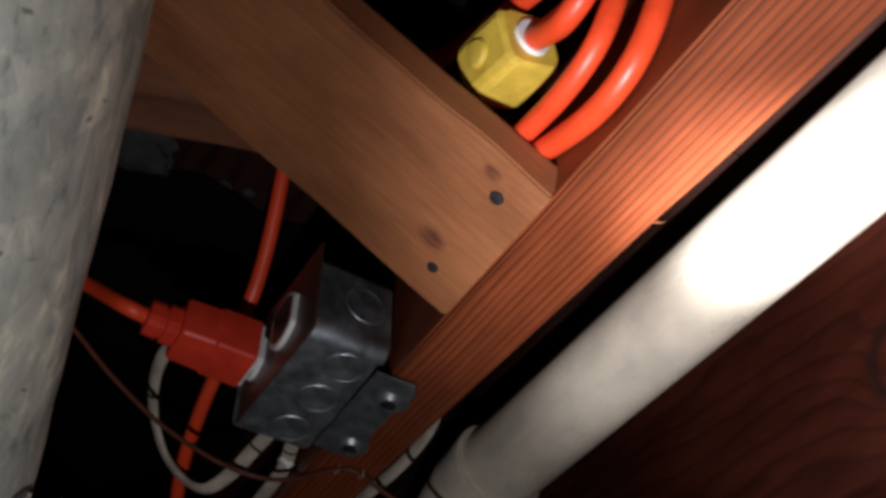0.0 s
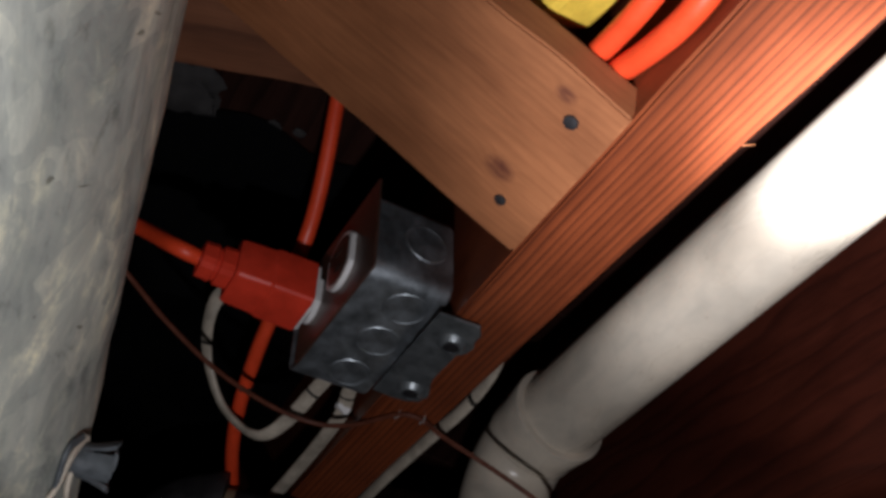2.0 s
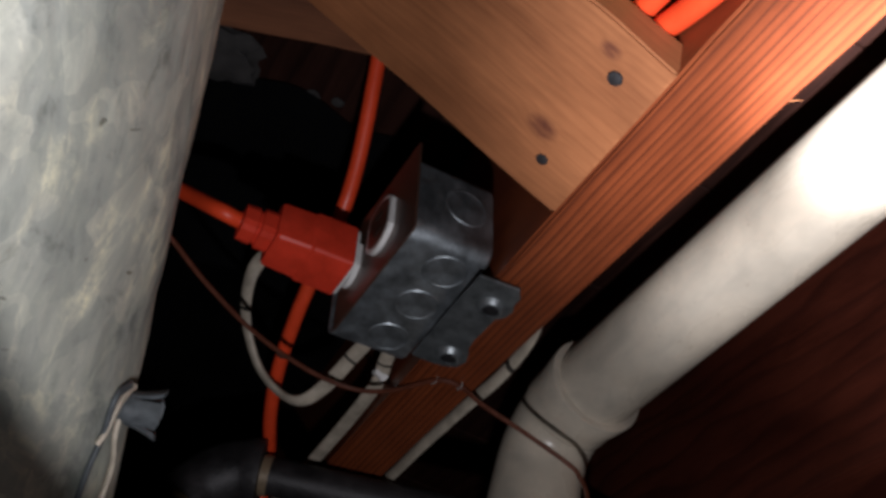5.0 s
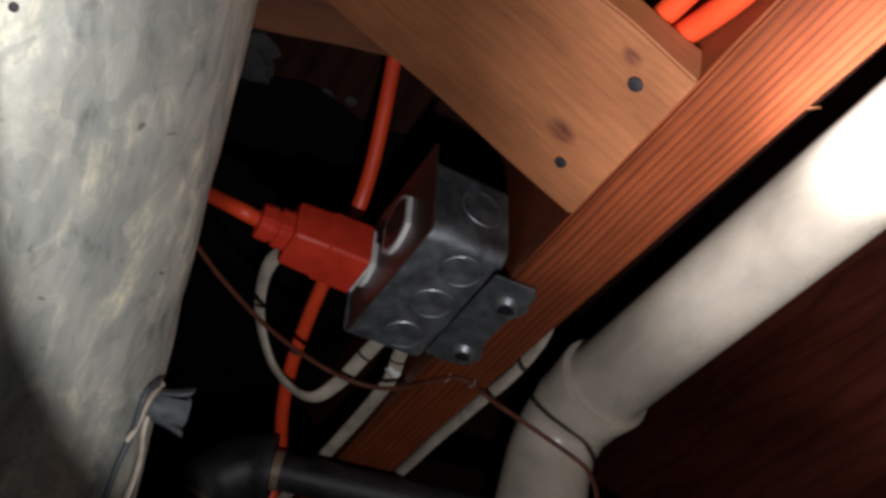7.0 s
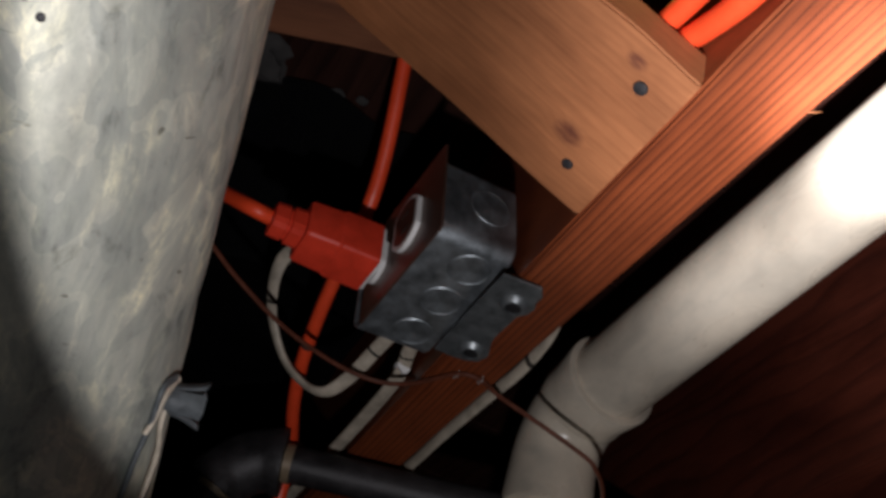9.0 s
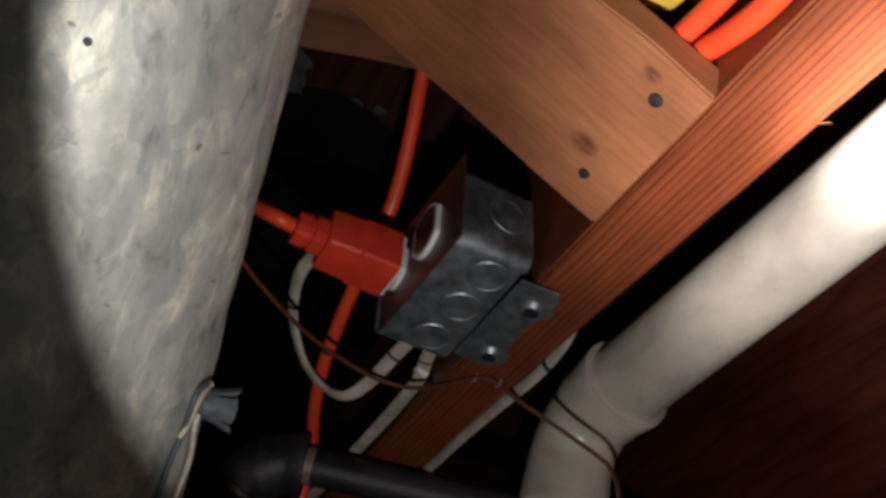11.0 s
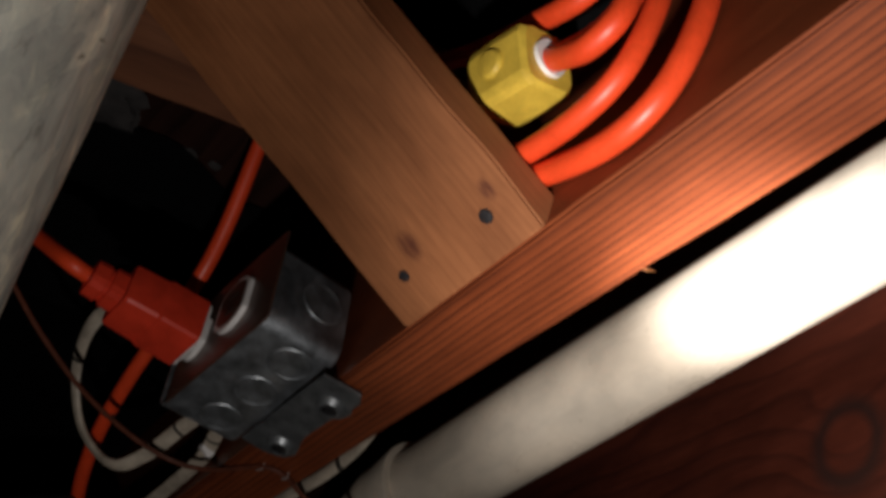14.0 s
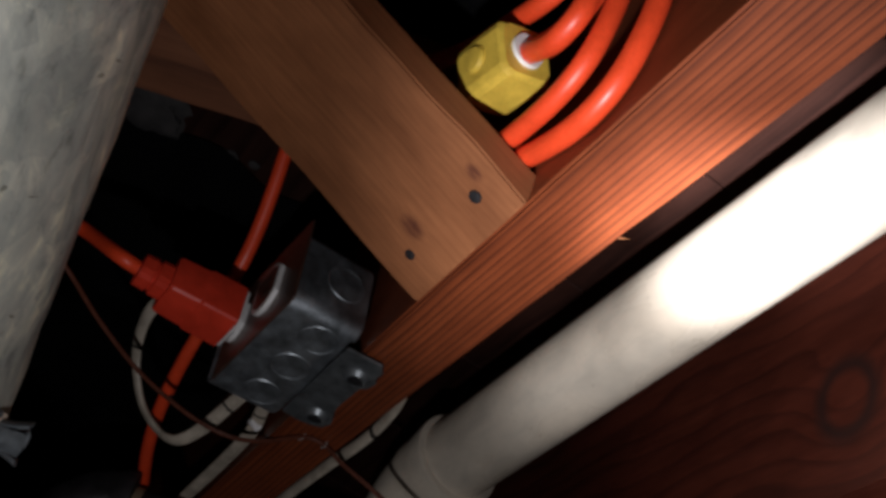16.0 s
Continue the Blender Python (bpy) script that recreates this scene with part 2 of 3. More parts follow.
def part(name, bm, mat, parent, label="", m=None, smooth=30):
    """One mesh under a thing, in the thing's own coordinates."""
    ob = new(name, finish(name, bm, mat, smooth))
    ob.parent = parent
    if m is not None:
        ob.matrix_basis = m
    return tagged(ob, label)


def block(x0, x1, y0, y1, z0, z1, bevel=0.0, seg=2):
    bm = bmesh.new()
    bmesh.ops.create_cube(bm, size=1)
    for v in bm.verts:
        v.co = Vector(((x0 + x1) / 2 + v.co.x * (x1 - x0), (y0 + y1) / 2 + v.co.y * (y1 - y0), (z0 + z1) / 2 + v.co.z * (z1 - z0)))
    if bevel:
        bmesh.ops.bevel(bm, geom=bm.edges[:], offset=bevel, segments=seg, affect="EDGES")
    return bm


def plank(length, width, thick, bevel=0.0015, cuts=60, rough=0.0006, seed=0):
    """A sawn board from x = 0 to length, centred in y and z, with slightly uneven arrises."""
    bm = block(0, length, -width / 2, width / 2, -thick / 2, thick / 2, bevel, 2)
    for i in range(1, cuts):
        x = length * i / cuts
        bmesh.ops.bisect_plane(bm, geom=bm.verts[:] + bm.edges[:] + bm.faces[:], plane_co=(x, 0, 0), plane_no=(1, 0, 0))
    for v in bm.verts:
        d = noise.noise_vector(Vector((v.co.x * 30, v.co.y * 60 + seed, v.co.z * 60)))
        v.co += Vector((d.x * 0.5, d.y, d.z)) * rough
    return bm


def spline(points, steps=10):
    """A smooth line through the points."""
    p = [Vector(q) for q in points]
    p = [p[0] * 2 - p[1]] + p + [p[-1] * 2 - p[-2]]
    out = []
    for i in range(1, len(p) - 2):
        a, b, c, d = p[i - 1:i + 3]
        for k in range(steps):
            t = k / steps
            out.append(0.5 * (2 * b + (c - a) * t + (2 * a - 5 * b + 4 * c - d) * t * t + (3 * b - a - 3 * c + d) * t ** 3))
    return out + [p[-2]]


def sweep(line, radius, sides=16, flat=1.0, up=None, bm=None, cap=True):
    """A tube along a line; radius: a number or one for each point; flat: width over height of the section."""
    bm = bm or bmesh.new()
    line = [Vector(q) for q in line]
    radii = radius if isinstance(radius, (list, tuple)) else [radius] * len(line)
    side, rings = None, []
    for i, q in enumerate(line):
        d = (line[min(i + 1, len(line) - 1)] - line[max(i - 1, 0)]).normalized()
        if side is None or up is not None:
            side = d.cross(Vector(up or ((0, 0, 1) if abs(d.z) < 0.9 else (1, 0, 0)))).normalized()
        side = (side - d * side.dot(d)).normalized()
        other = d.cross(side)
        rings.append([bm.verts.new(q + radii[i] * (math.cos(a) * side * flat + math.sin(a) * other)) for a in [2 * math.pi * k / sides for k in range(sides)]])
    for a, b in zip(rings, rings[1:]):
        for k in range(sides):
            bm.faces.new((a[k], a[(k + 1) % sides], b[(k + 1) % sides], b[k]))
    if cap:
        bm.faces.new(rings[0][::-1])
        bm.faces.new(rings[-1])
    return bm


def outline(points, z0, z1, bevel=0.0):
    """A flat piece with the given outline in x and y."""
    bm = bmesh.new()
    low = [bm.verts.new((x, y, z0)) for x, y in points]
    high = [bm.verts.new((x, y, z1)) for x, y in points]
    bm.faces.new(low[::-1])
    bm.faces.new(high)
    n = len(points)
    for i in range(n):
        bm.faces.new((low[i], low[(i + 1) % n], high[(i + 1) % n], high[i]))
    if bevel:
        bmesh.ops.bevel(bm, geom=[e for e in bm.edges if abs(e.verts[0].co.z - e.verts[1].co.z) < 1e-6], offset=bevel, segments=2, affect="EDGES")
    return bm


def rounded(w, h, r, n=6):
    """Outline of a rectangle with round corners, centred."""
    out = []
    for cx, cy, a0 in ((w / 2 - r, h / 2 - r, 0), (-w / 2 + r, h / 2 - r, 90), (-w / 2 + r, -h / 2 + r, 180), (w / 2 - r, -h / 2 + r, 270)):
        out += [(cx + r * math.cos(radians(a0 + 90 * k / n)), cy + r * math.sin(radians(a0 + 90 * k / n))) for k in range(n + 1)]
    return out


def lathe(profile, sides=32):
    """A turned piece round z from (radius, height) pairs."""
    bm = bmesh.new()
    rings = []
    for r, z in profile:
        rings.append([bm.verts.new((r * math.cos(2 * math.pi * k / sides), r * math.sin(2 * math.pi * k / sides), z)) for k in range(sides)])
    for a, b in zip(rings, rings[1:]):
        for k in range(sides):
            bm.faces.new((a[k], a[(k + 1) % sides], b[(k + 1) % sides], b[k]))
    bm.faces.new(rings[0][::-1])
    bm.faces.new(rings[-1])
    return bm


def frame_of(origin, ex, ez):
    """A pose whose x and z axes point along ex and (nearly) ez."""
    x = Vector(ex).normalized()
    z = (Vector(ez) - x * Vector(ez).dot(x)).normalized()
    y = z.cross(x)
    m = Matrix((x, y, z)).transposed().to_4x4()
    m.translation = origin
    return m


# ---- the cellar: joists, subfloor, walls and floor ----
DEPTH = 0.184          # height of the joists; their lower edges lie at z = 0
THICK = 0.038


def joist(name, y_face, mat, label, seed):
    m = pose(-1.6, y_face + THICK / 2, DEPTH / 2, 90)
    return thing(name, plank(3.2, DEPTH, THICK, 0.0016, 110, 0.0005, seed), mat, label, "joist", m, "structure")


main = joist("joist_main", 0.0, JOIST, "reddish fir floor joist with ridged grain on its lower edge", 1)
for v in main.data.vertices:        # rough-sawn: it thickens a little towards one end
    if v.co.z < 0:
        v.co.z -= 0.0060 * max(0, min(1, (v.co.x - 1.40) / 0.42))
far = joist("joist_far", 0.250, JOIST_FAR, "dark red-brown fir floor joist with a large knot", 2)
joist("joist_near", -0.406, JOIST, "reddish fir floor joist behind the duct", 3)

bm = bmesh.new()
y = -1.6
while y < 1.6:
    w = 0.135 + random.random() * 0.01
    b2 = block(-1.6, 1.6, y, y + w - 0.0008, DEPTH + 0.001 + random.random() * 0.0006, DEPTH + 0.02, 0.001, 1)
    me = bpy.data.meshes.new("board")
    b2.to_mesh(me)
    b2.free()
    bm.from_mesh(me)
    bpy.data.meshes.remove(me)
    y += w
bmesh.ops.rotate(bm, verts=bm.verts[:], cent=(0, 0, 0), matrix=Matrix.Rotation(radians(90), 3, "Z"))
thing("ceiling", bm, SUBFLOOR, "subfloor boards laid across the joists, coloured nearly black for the shade there", "ceiling", kind="structure")
thing("floor", block(-1.8, 1.8, -1.8, 1.8, -2.2, -2.1), CONCRETE, "bare grey concrete cellar floor", "floor", kind="structure")
for nm, x0, x1, y0, y1 in (("wall_north", -1.6, 1.6, 1.6, 1.8), ("wall_south", -1.6, 1.6, -1.8, -1.6), ("wall_east", 1.6, 1.8, -1.8, 1.8), ("wall_west", -1.8, -1.6, -1.8, 1.8)):
    thing(nm, block(x0, x1, y0, y1, -2.1, 0.25), CONCRETE, "plain unlit concrete cellar wall", "wall", kind="structure")

# ---- cross bridging between the joists ----
RISE = radians(21.5)


def bridging(x_mid, rising, mat, label, seed, width=0.097, lift=0.0):
    """A board that leans from one joist to the next; rising: +1 climbs away from the main joist."""
    c, s = math.cos(RISE), math.sin(RISE)
    if rising > 0:
        along, down, origin = Vector((0, -c, s)), Vector((0, -s, -c)), Vector((x_mid, -0.0005, lift))
    else:
        along, down, origin = Vector((0, -c, -s)), Vector((0, s, -c)), Vector((x_mid, -0.0005, lift))
    m = frame_of(origin - down * 0.0095, along, -down)
    ob = thing("bridging", plank(0.366 / c, width, 0.019, 0.0012, 50, 0.0011, seed), mat, label, "bridging board", m, group="cross bridging")
    return ob, m


brace, brace_at = bridging(0.0490, 1, BRACE, "tan pine bridging board with two dark nail heads", 5)
bridging(-0.012, -1, BRACE_OLD, "dark aged pine bridging board crossing behind another", 6, 0.097, 0.150)


def nail(x, along, radius):
    c, s = math.cos(RISE), math.sin(RISE)
    p = Vector((x, -c * along, s * along)) + Vector((0, -s, -c)) * 0.0004
    bm = lathe([(radius * 0.9, -0.004), (radius, 0.0), (radius * 0.9, 0.0006), (radius * 0.4, 0.0009)], 8)
    part("nail", bm, NAIL, brace, "blackened round nail head", brace_at.inverted() @ frame_of(p, (1, 0, 0), (0, -s, -c)))


nail(0.0775, 0.0185, 0.0036)
nail(0.0205, 0.0205, 0.0031)

# ---- white waste pipe ----
PIPE_R = 0.0303
PIPE_SLOPE = Vector((1, 0.0412, 0.1006))
PIPE_DIR = PIPE_SLOPE.normalized()
PIPE_AT = Vector((0, 0.1476, 0.0877))


def on_pipe(x):
    return PIPE_AT + PIPE_SLOPE * x


pipe = root("waste_pipe", on_pipe(-0.19), "white plastic waste pipe with an elbow turning down", "pipe")
base = on_pipe(-0.19)
part("straight_pipe", sweep([on_pipe(1.3) - base, on_pipe(0.6) - base, on_pipe(0) - base, on_pipe(-0.22) - base], PIPE_R, 48), PVC, pipe)
corner = on_pipe(-0.266)
drop = Vector((-0.012, 0.0, -1)).normalized()
bend = []
for k in range(13):
    t = k / 12
    a, b, c = corner + PIPE_DIR * 0.045, corner, corner + drop * 0.05
    bend.append(a * (1 - t) ** 2 + b * 2 * t * (1 - t) + c * t * t - base)
hub0 = [on_pipe(-0.198) - base, on_pipe(-0.1985) - base, on_pipe(-0.2) - base]
line = hub0 + bend + [corner + drop * 0.075 - base]
radii = [PIPE_R + 0.0026, PIPE_R + 0.0050, PIPE_R + 0.0056] + [PIPE_R + 0.0030] * 3 + [PIPE_R + 0.0014] * 9 + [PIPE_R + 0.0018, PIPE_R + 0.003]
part("elbow", sweep(line, radii, 48), PVC, pipe, "white elbow fitting with a raised hub rim")
part("drop_pipe", sweep([corner + drop * 0.05 - base, corner + drop * 1.9 - base], PIPE_R, 40), PVC, pipe)

# ---- round galvanised duct ----
DUCT_R = 0.0766
DUCT_DIR = Vector((1, -0.2080, 0.6101)).normalized()
DUCT_AT = Vector((0, -0.2269, -0.1002))
bm = bmesh.new()
line = [Vector((0, 0, -0.75 + 1.05 * k / 150)) for k in range(151)]
bm = sweep(line, DUCT_R, 96, cap=False, up=(0, 1, 0))
for v in bm.verts:
    a = math.atan2(v.co.y, v.co.x)
    d = noise.noise(Vector((math.cos(a) * 3.2, math.sin(a) * 3.2, v.co.z * 26))) * 0.0011
    d += noise.noise(Vector((math.cos(a) * 7, math.sin(a) * 7, v.co.z * 60 + 9))) * 0.0006
    v.co += Vector((math.cos(a), math.sin(a), 0)) * d
duct = thing("duct", bm, ZINC, "dented round galvanised sheet-metal duct", "duct", frame_of(DUCT_AT, (0.2, 1, 0), DUCT_DIR), smooth=60)
spot = Vector((0.1025, -0.2158, -0.1256))
axis_point = DUCT_AT + DUCT_DIR * (spot - DUCT_AT).dot(DUCT_DIR)
away = (spot - axis_point).normalized()
part("rivet", lathe([(0.0015, -0.003), (0.0014, 0.0003), (0.0007, 0.0005)], 16), NAIL, duct, "small dark rivet head", duct.matrix_world.inverted() @ frame_of(axis_point + away * DUCT_R, DUCT_DIR, away))

# ---- utility box with receptacle ----
BOX = frame_of(Vector((-0.0535, -0.0495, 0.0025)), (0.109, 0.007, 0.013), (-0.002, -0.007, 0.060))
LEN, HIGH, DEEP = 0.1050, 0.0560, 0.0465
box = root("outlet_box", BOX, "grey zinc-plated steel outlet box screwed to the joist", "outlet box")
bm = bmesh.new()
loop = rounded(LEN, HIGH, 0.0095, 8)
loop_in = rounded(LEN - 0.003, HIGH - 0.003, 0.007, 8)


def box_ring(points, y):
    return [bm.verts.new((x - LEN / 2, y, z + HIGH / 2)) for x, z in points]


rings = [box_ring(loop_in, DEEP - 0.002), box_ring(loop_in, 0.0), box_ring(loop, 0.0), box_ring(loop, DEEP - 0.0022), box_ring(rounded(LEN - 0.0006, HIGH - 0.0006, 0.009, 8), DEEP - 0.0011), box_ring(rounded(LEN - 0.0018, HIGH - 0.0018, 0.0085, 8), DEEP - 0.0003), box_ring(rounded(LEN - 0.008, HIGH - 0.008, 0.006, 8), DEEP)]
for a, b in zip(rings, rings[1:]):
    for k in range(len(a)):
        bm.faces.new((a[k], a[(k + 1) % len(a)], b[(k + 1) % len(a)], b[k]))
bm.faces.new(rings[0])
bm.faces.new(rings[-1])
part("body", bm, STEEL, box, smooth=40)


def knockout(x, y, z, normal, r):
    prof = [(r * 0.99, -0.0012), (r, 0.0), (r * 0.97, 0.0004), (r * 0.92, 0.00045), (r * 0.88, 0.0002), (r * 0.5, 0.0002)]
    part("knockout", lathe(prof, 36), STEEL, box, "", frame_of(Vector((x, y, z)), (0, 1, 0), normal), 25)


knockout(-0.0205, 0.0290, 0.0, (0, 0, -1), 0.0122)
knockout(-0.0515, 0.0290, 0.0, (0, 0, -1), 0.0122)
knockout(-0.0845, 0.0285, 0.0, (0, 0, -1), 0.0122)
knockout(0.0, 0.0295, 0.030, (1, 0, 0), 0.0125)
knockout(-LEN, 0.0235, 0.029, (-1, 0, 0), 0.0108)

bm = outline([(x - LEN / 2 + 0.0070, z + HIGH / 2 + 0.0025) for x, z in rounded(LEN - 0.0080, HIGH + 0.0085, 0.002, 3)], 0.0, 0.0012, 0.0004)
turn = Matrix(((1, 0, 0, 0), (0, 0, -1, 0), (0, 1, 0, 0), (0, 0, 0, 1)))
plate = part("cover_plate", bm, PLATE, box, "brownish steel cover plate", turn)


def socket_outline(r, flat):
    return [(r * math.cos(a), max(-flat, min(flat, r * math.sin(a)))) for a in [2 * math.pi * k / 40 for k in range(40)]]


for cx, size in ((-0.0365, 1.0), (-0.0745, 0.78)):
    bm = outline([(px * size + cx, pz * size + HIGH / 2 + 0.0035) for pz, px in socket_outline(0.0172, 0.0140)], 0.0, 0.0042, 0.0007)
    rim = part("receptacle", bm, WHITE, box, "off-white receptacle face", turn)
    # brown stands in for wood mirrored in the receptacle's inner face
    bm = outline([(px * 0.84 * size + cx, pz * 0.84 * size + HIGH / 2 + 0.0035) for pz, px in socket_outline(0.0172, 0.0140)], 0.0042, 0.0046)
    face = part("receptacle_face", bm, PLATE, rim)
    for dz in (-0.006, 0.006):
        part("slot", block(cx - 0.004, cx + 0.004, HIGH / 2 + 0.0035 + dz - 0.001, HIGH / 2 + 0.0035 + dz + 0.001, 0.0046, 0.0049), INK, rim)
bm = lathe([(0.0036, 0.001), (0.0034, 0.0022), (0.002, 0.0028)], 18)
part("cover_screw", bm, STEEL, box, "", frame_of(Vector((-LEN / 2 - 0.0005, 0, HIGH / 2)), (1, 0, 0), (0, -1, 0)))

# bracket that hooks under the joist
prof = [(-0.058, -0.0092), (-0.0555, 0.0125), (-0.0625, 0.0165), (-0.0685, 0.0155), (-0.074, 0.0185), (-0.081, 0.0175), (-0.0855, 0.0135), (-0.112, 0.0135), (-0.120, 0.0145),
        (-0.126, 0.0175), (-0.133, 0.0195), (-0.1405, 0.0175), (-0.145, 0.011), (-0.1465, 0.002), (-0.1465, -0.0092)]
inv = BOX.inverted()
bm = outline(prof, -0.0042, -0.0024, 0.0004)
for v in bm.verts:
    v.co = inv @ v.co
flange = part("bracket", bm, STEEL_FLANGE, box, "dull zinc mounting bracket")
for sx, sy in ((-0.077, 0.0072), (-0.132, 0.0085)):
    at = inv @ frame_of(Vector((sx, sy, -0.0042)), (1, 0, 0), (0, 0, -1))
    part("dimple", lathe([(0.0085, -0.0004), (0.0075, 0.0012), (0.0060, 0.0030), (0.0048, 0.0033), (0.0045, 0.0012)], 28), STEEL_FLANGE, flange, "", at)
    part("screw", lathe([(0.0044, 0.0012), (0.0043, 0.0026), (0.003, 0.0031)], 20), NAIL, flange, "blackened screw head", at)

# ---- orange plug and its cord ----
plug_at = BOX @ Vector((-0.0745, -0.0048, HIGH / 2 + 0.0045))
out = (BOX.to_3x3() @ Vector((0, -1, 0))).normalized()
PLUG = frame_of(plug_at, out, BOX.to_3x3() @ Vector((0, 0, 1)))
plug = root("power_plug", PLUG, "red-orange moulded plug pushed into the receptacle", "plug")


def loft(sections, round_by=0.004, n=4):
    """Rounded rectangles (x, width y, height z) joined along x."""
    bm = bmesh.new()
    rings = []
    for x, w, h in sections:
        rings.append([bm.verts.new((x, a, b)) for a, b in rounded(w, h, min(round_by, w * 0.45, h * 0.45), n)])
    for a, b in zip(rings, rings[1:]):
        for k in range(len(a)):
            bm.faces.new((a[k], a[(k + 1) % len(a)], b[(k + 1) % len(a)], b[k]))
    bm.faces.new(rings[0])
    bm.faces.new(rings[-1])
    return bm


part("collar", loft([(0.0, 0.0306, 0.0276), (0.0018, 0.0314, 0.0284)], 0.0040), WHITE, plug, "white plug face")
part("body", loft([(0.0018, 0.0312, 0.0282), (0.0024, 0.0322, 0.0292), (0.025, 0.0318, 0.0288), (0.0268, 0.0300, 0.0272), (0.0445, 0.0282, 0.0266), (0.0462, 0.0268, 0.0250)], 0.0032, 3), ORANGE_PLUG, plug, smooth=20)
part("strain_relief", loft([(0.0462, 0.0190, 0.0190), (0.0535, 0.0186, 0.0186), (0.0542, 0.0160, 0.0160), (0.0555, 0.0160, 0.0160), (0.0562, 0.0176, 0.0176), (0.0640, 0.0168, 0.0168), (0.0650, 0.0105, 0.0105)], 0.0045, 2), ORANGE_PLUG, plug, smooth=20)
tail = Vector((0.064, 0, 0))
back = PLUG.inverted()
part("cord", sweep(spline([tail, tail + Vector((0.014, 0, 0.002))] + [back @ Vector(p) for p in ((-0.151, -0.167, 0.040), (-0.150, -0.195, 0.037), (-0.158, -0.26, 0.030), (-0.2, -0.38, 0.0), (-0.26, -0.6, -0.1))]), 0.0046, 16), ORANGE, plug)

# ---- orange cord hanging behind the plug ----
hang = [(-0.007, -0.1352, 0.1733), (-0.054, -0.1125, 0.1666), (-0.077, -0.0962, 0.1505), (-0.0979, -0.0867, 0.124), (-0.124, -0.0775, 0.0917), (-0.1439, -0.0738, 0.0683), (-0.1801, -0.0721, 0.0504), (-0.2158, -0.0695, 0.0327),
        (-0.2567, -0.0636, 0.0178), (-0.2953, -0.0536, 0.0061), (-0.3445, -0.0363, -0.0066), (-0.373, -0.0282, -0.0418), (-0.38, -0.03, -0.12), (-0.37, -0.05, -0.6)]
cord = root("hanging_cord", hang[3], "orange extension cord hanging between the joists", "cord")
off = Vector(hang[3])
part("sheath", sweep(spline([Vector(p) - off for p in hang]), 0.0047, 18), ORANGE, cord)
pts = spline([Vector(p) - off for p in hang])
i = min(range(len(pts)), key=lambda k: (pts[k] + off - Vector((-0.243, -0.0665, 0.0345))).length)
part("ink_band", sweep([pts[i], pts[i].lerp(pts[i + 1], 0.8)], 0.00485, 18), INK, cord)

# ---- coil of orange cord with a yellow connector, hung against the joist ----
coil = root("cord_coil", (0.17, -0.02, 0.12), "coiled bright orange extension cord hung against the joist", "cord")
off = Vector((0.17, -0.02, 0.12))
for pts, r in (
    ([(0.02, -0.030, 0.075), (0.065, -0.010, 0.043), (0.094, -0.0065, 0.030), (0.131, -0.006, 0.0150), (0.157, -0.006, 0.0155), (0.174, -0.006, 0.033), (0.185, -0.006, 0.068), (0.187, -0.006, 0.118), (0.178, -0.010, 0.158), (0.16, -0.016, 0.178)], 0.0050),
    ([(0.02, -0.035, 0.075), (0.059, -0.018, 0.046), (0.086, -0.017, 0.037), (0.124, -0.017, 0.028), (0.150, -0.017, 0.033), (0.164, -0.017, 0.055), (0.172, -0.017, 0.092), (0.172, -0.017, 0.131), (0.164, -0.02, 0.160), (0.15, -0.024, 0.178)], 0.0047),
    ([(0.1194, -0.0332, 0.0612), (0.1244, -0.0322, 0.0584), (0.1342, -0.0310, 0.0515), (0.1475, -0.0305, 0.0445), (0.163, -0.030, 0.0505), (0.169, -0.030, 0.080), (0.167, -0.030, 0.121), (0.160, -0.032, 0.155), (0.148, -0.036, 0.177)], 0.0049),
    ([(0.09, -0.036, 0.082), (0.118, -0.030, 0.068), (0.146, -0.026, 0.062), (0.166, -0.024, 0.083), (0.171, -0.024, 0.115), (0.165, -0.025, 0.15), (0.13, -0.035, 0.166)], 0.0047),
    ([(0.055, -0.130, 0.116), (0.070, -0.1245, 0.122), (0.0815, -0.1172, 0.1275), (0.0886, -0.1091, 0.1315), (0.104, -0.097, 0.135), (0.135, -0.075, 0.138), (0.158, -0.050, 0.150)], 0.0047),
    ([(0.02, -0.06, 0.13), (0.070, -0.044, 0.113), (0.112, -0.041, 0.090), (0.146, -0.038, 0.077), (0.163, -0.034, 0.098), (0.166, -0.035, 0.135), (0.15, -0.04, 0.168)], 0.0047),
):
    part("loop", sweep(spline([Vector(p) - off for p in pts]), r * 1.1, 18), ORANGE, coil)

CONN = frame_of(Vector((0.1219, -0.0327, 0.0609)), (-0.983, -0.124, 0.136), (0.177, -0.441, 0.880))
conn = root("yellow_connector", CONN, "yellow moulded cord connector with a white cord entry", "cord connector")
part("cord_entry", sweep([(-0.0020, 0, 0), (0.0005, 0, 0)], [0.0086, 0.0091], 28), WHITE, conn, "white round cord entry")
part("body", loft([(0.0, 0.0265, 0.0260), (0.0008, 0.0280, 0.0275), (0.0028, 0.0302, 0.0296), (0.016, 0.0308, 0.0304), (0.033, 0.0298, 0.0294), (0.0365, 0.026, 0.026)], 0.0052, 2), YELLOW, conn, smooth=20)
part("finger_rib", lathe([(0.0070, -0.003), (0.0068, 0.0008), (0.0056, 0.0020), (0.003, 0.0025)], 22), YELLOW, conn, "", frame_of(Vector((0.0190, 0.0154, 0.0012)), (1, 0, 0), (0, 1, 0)))

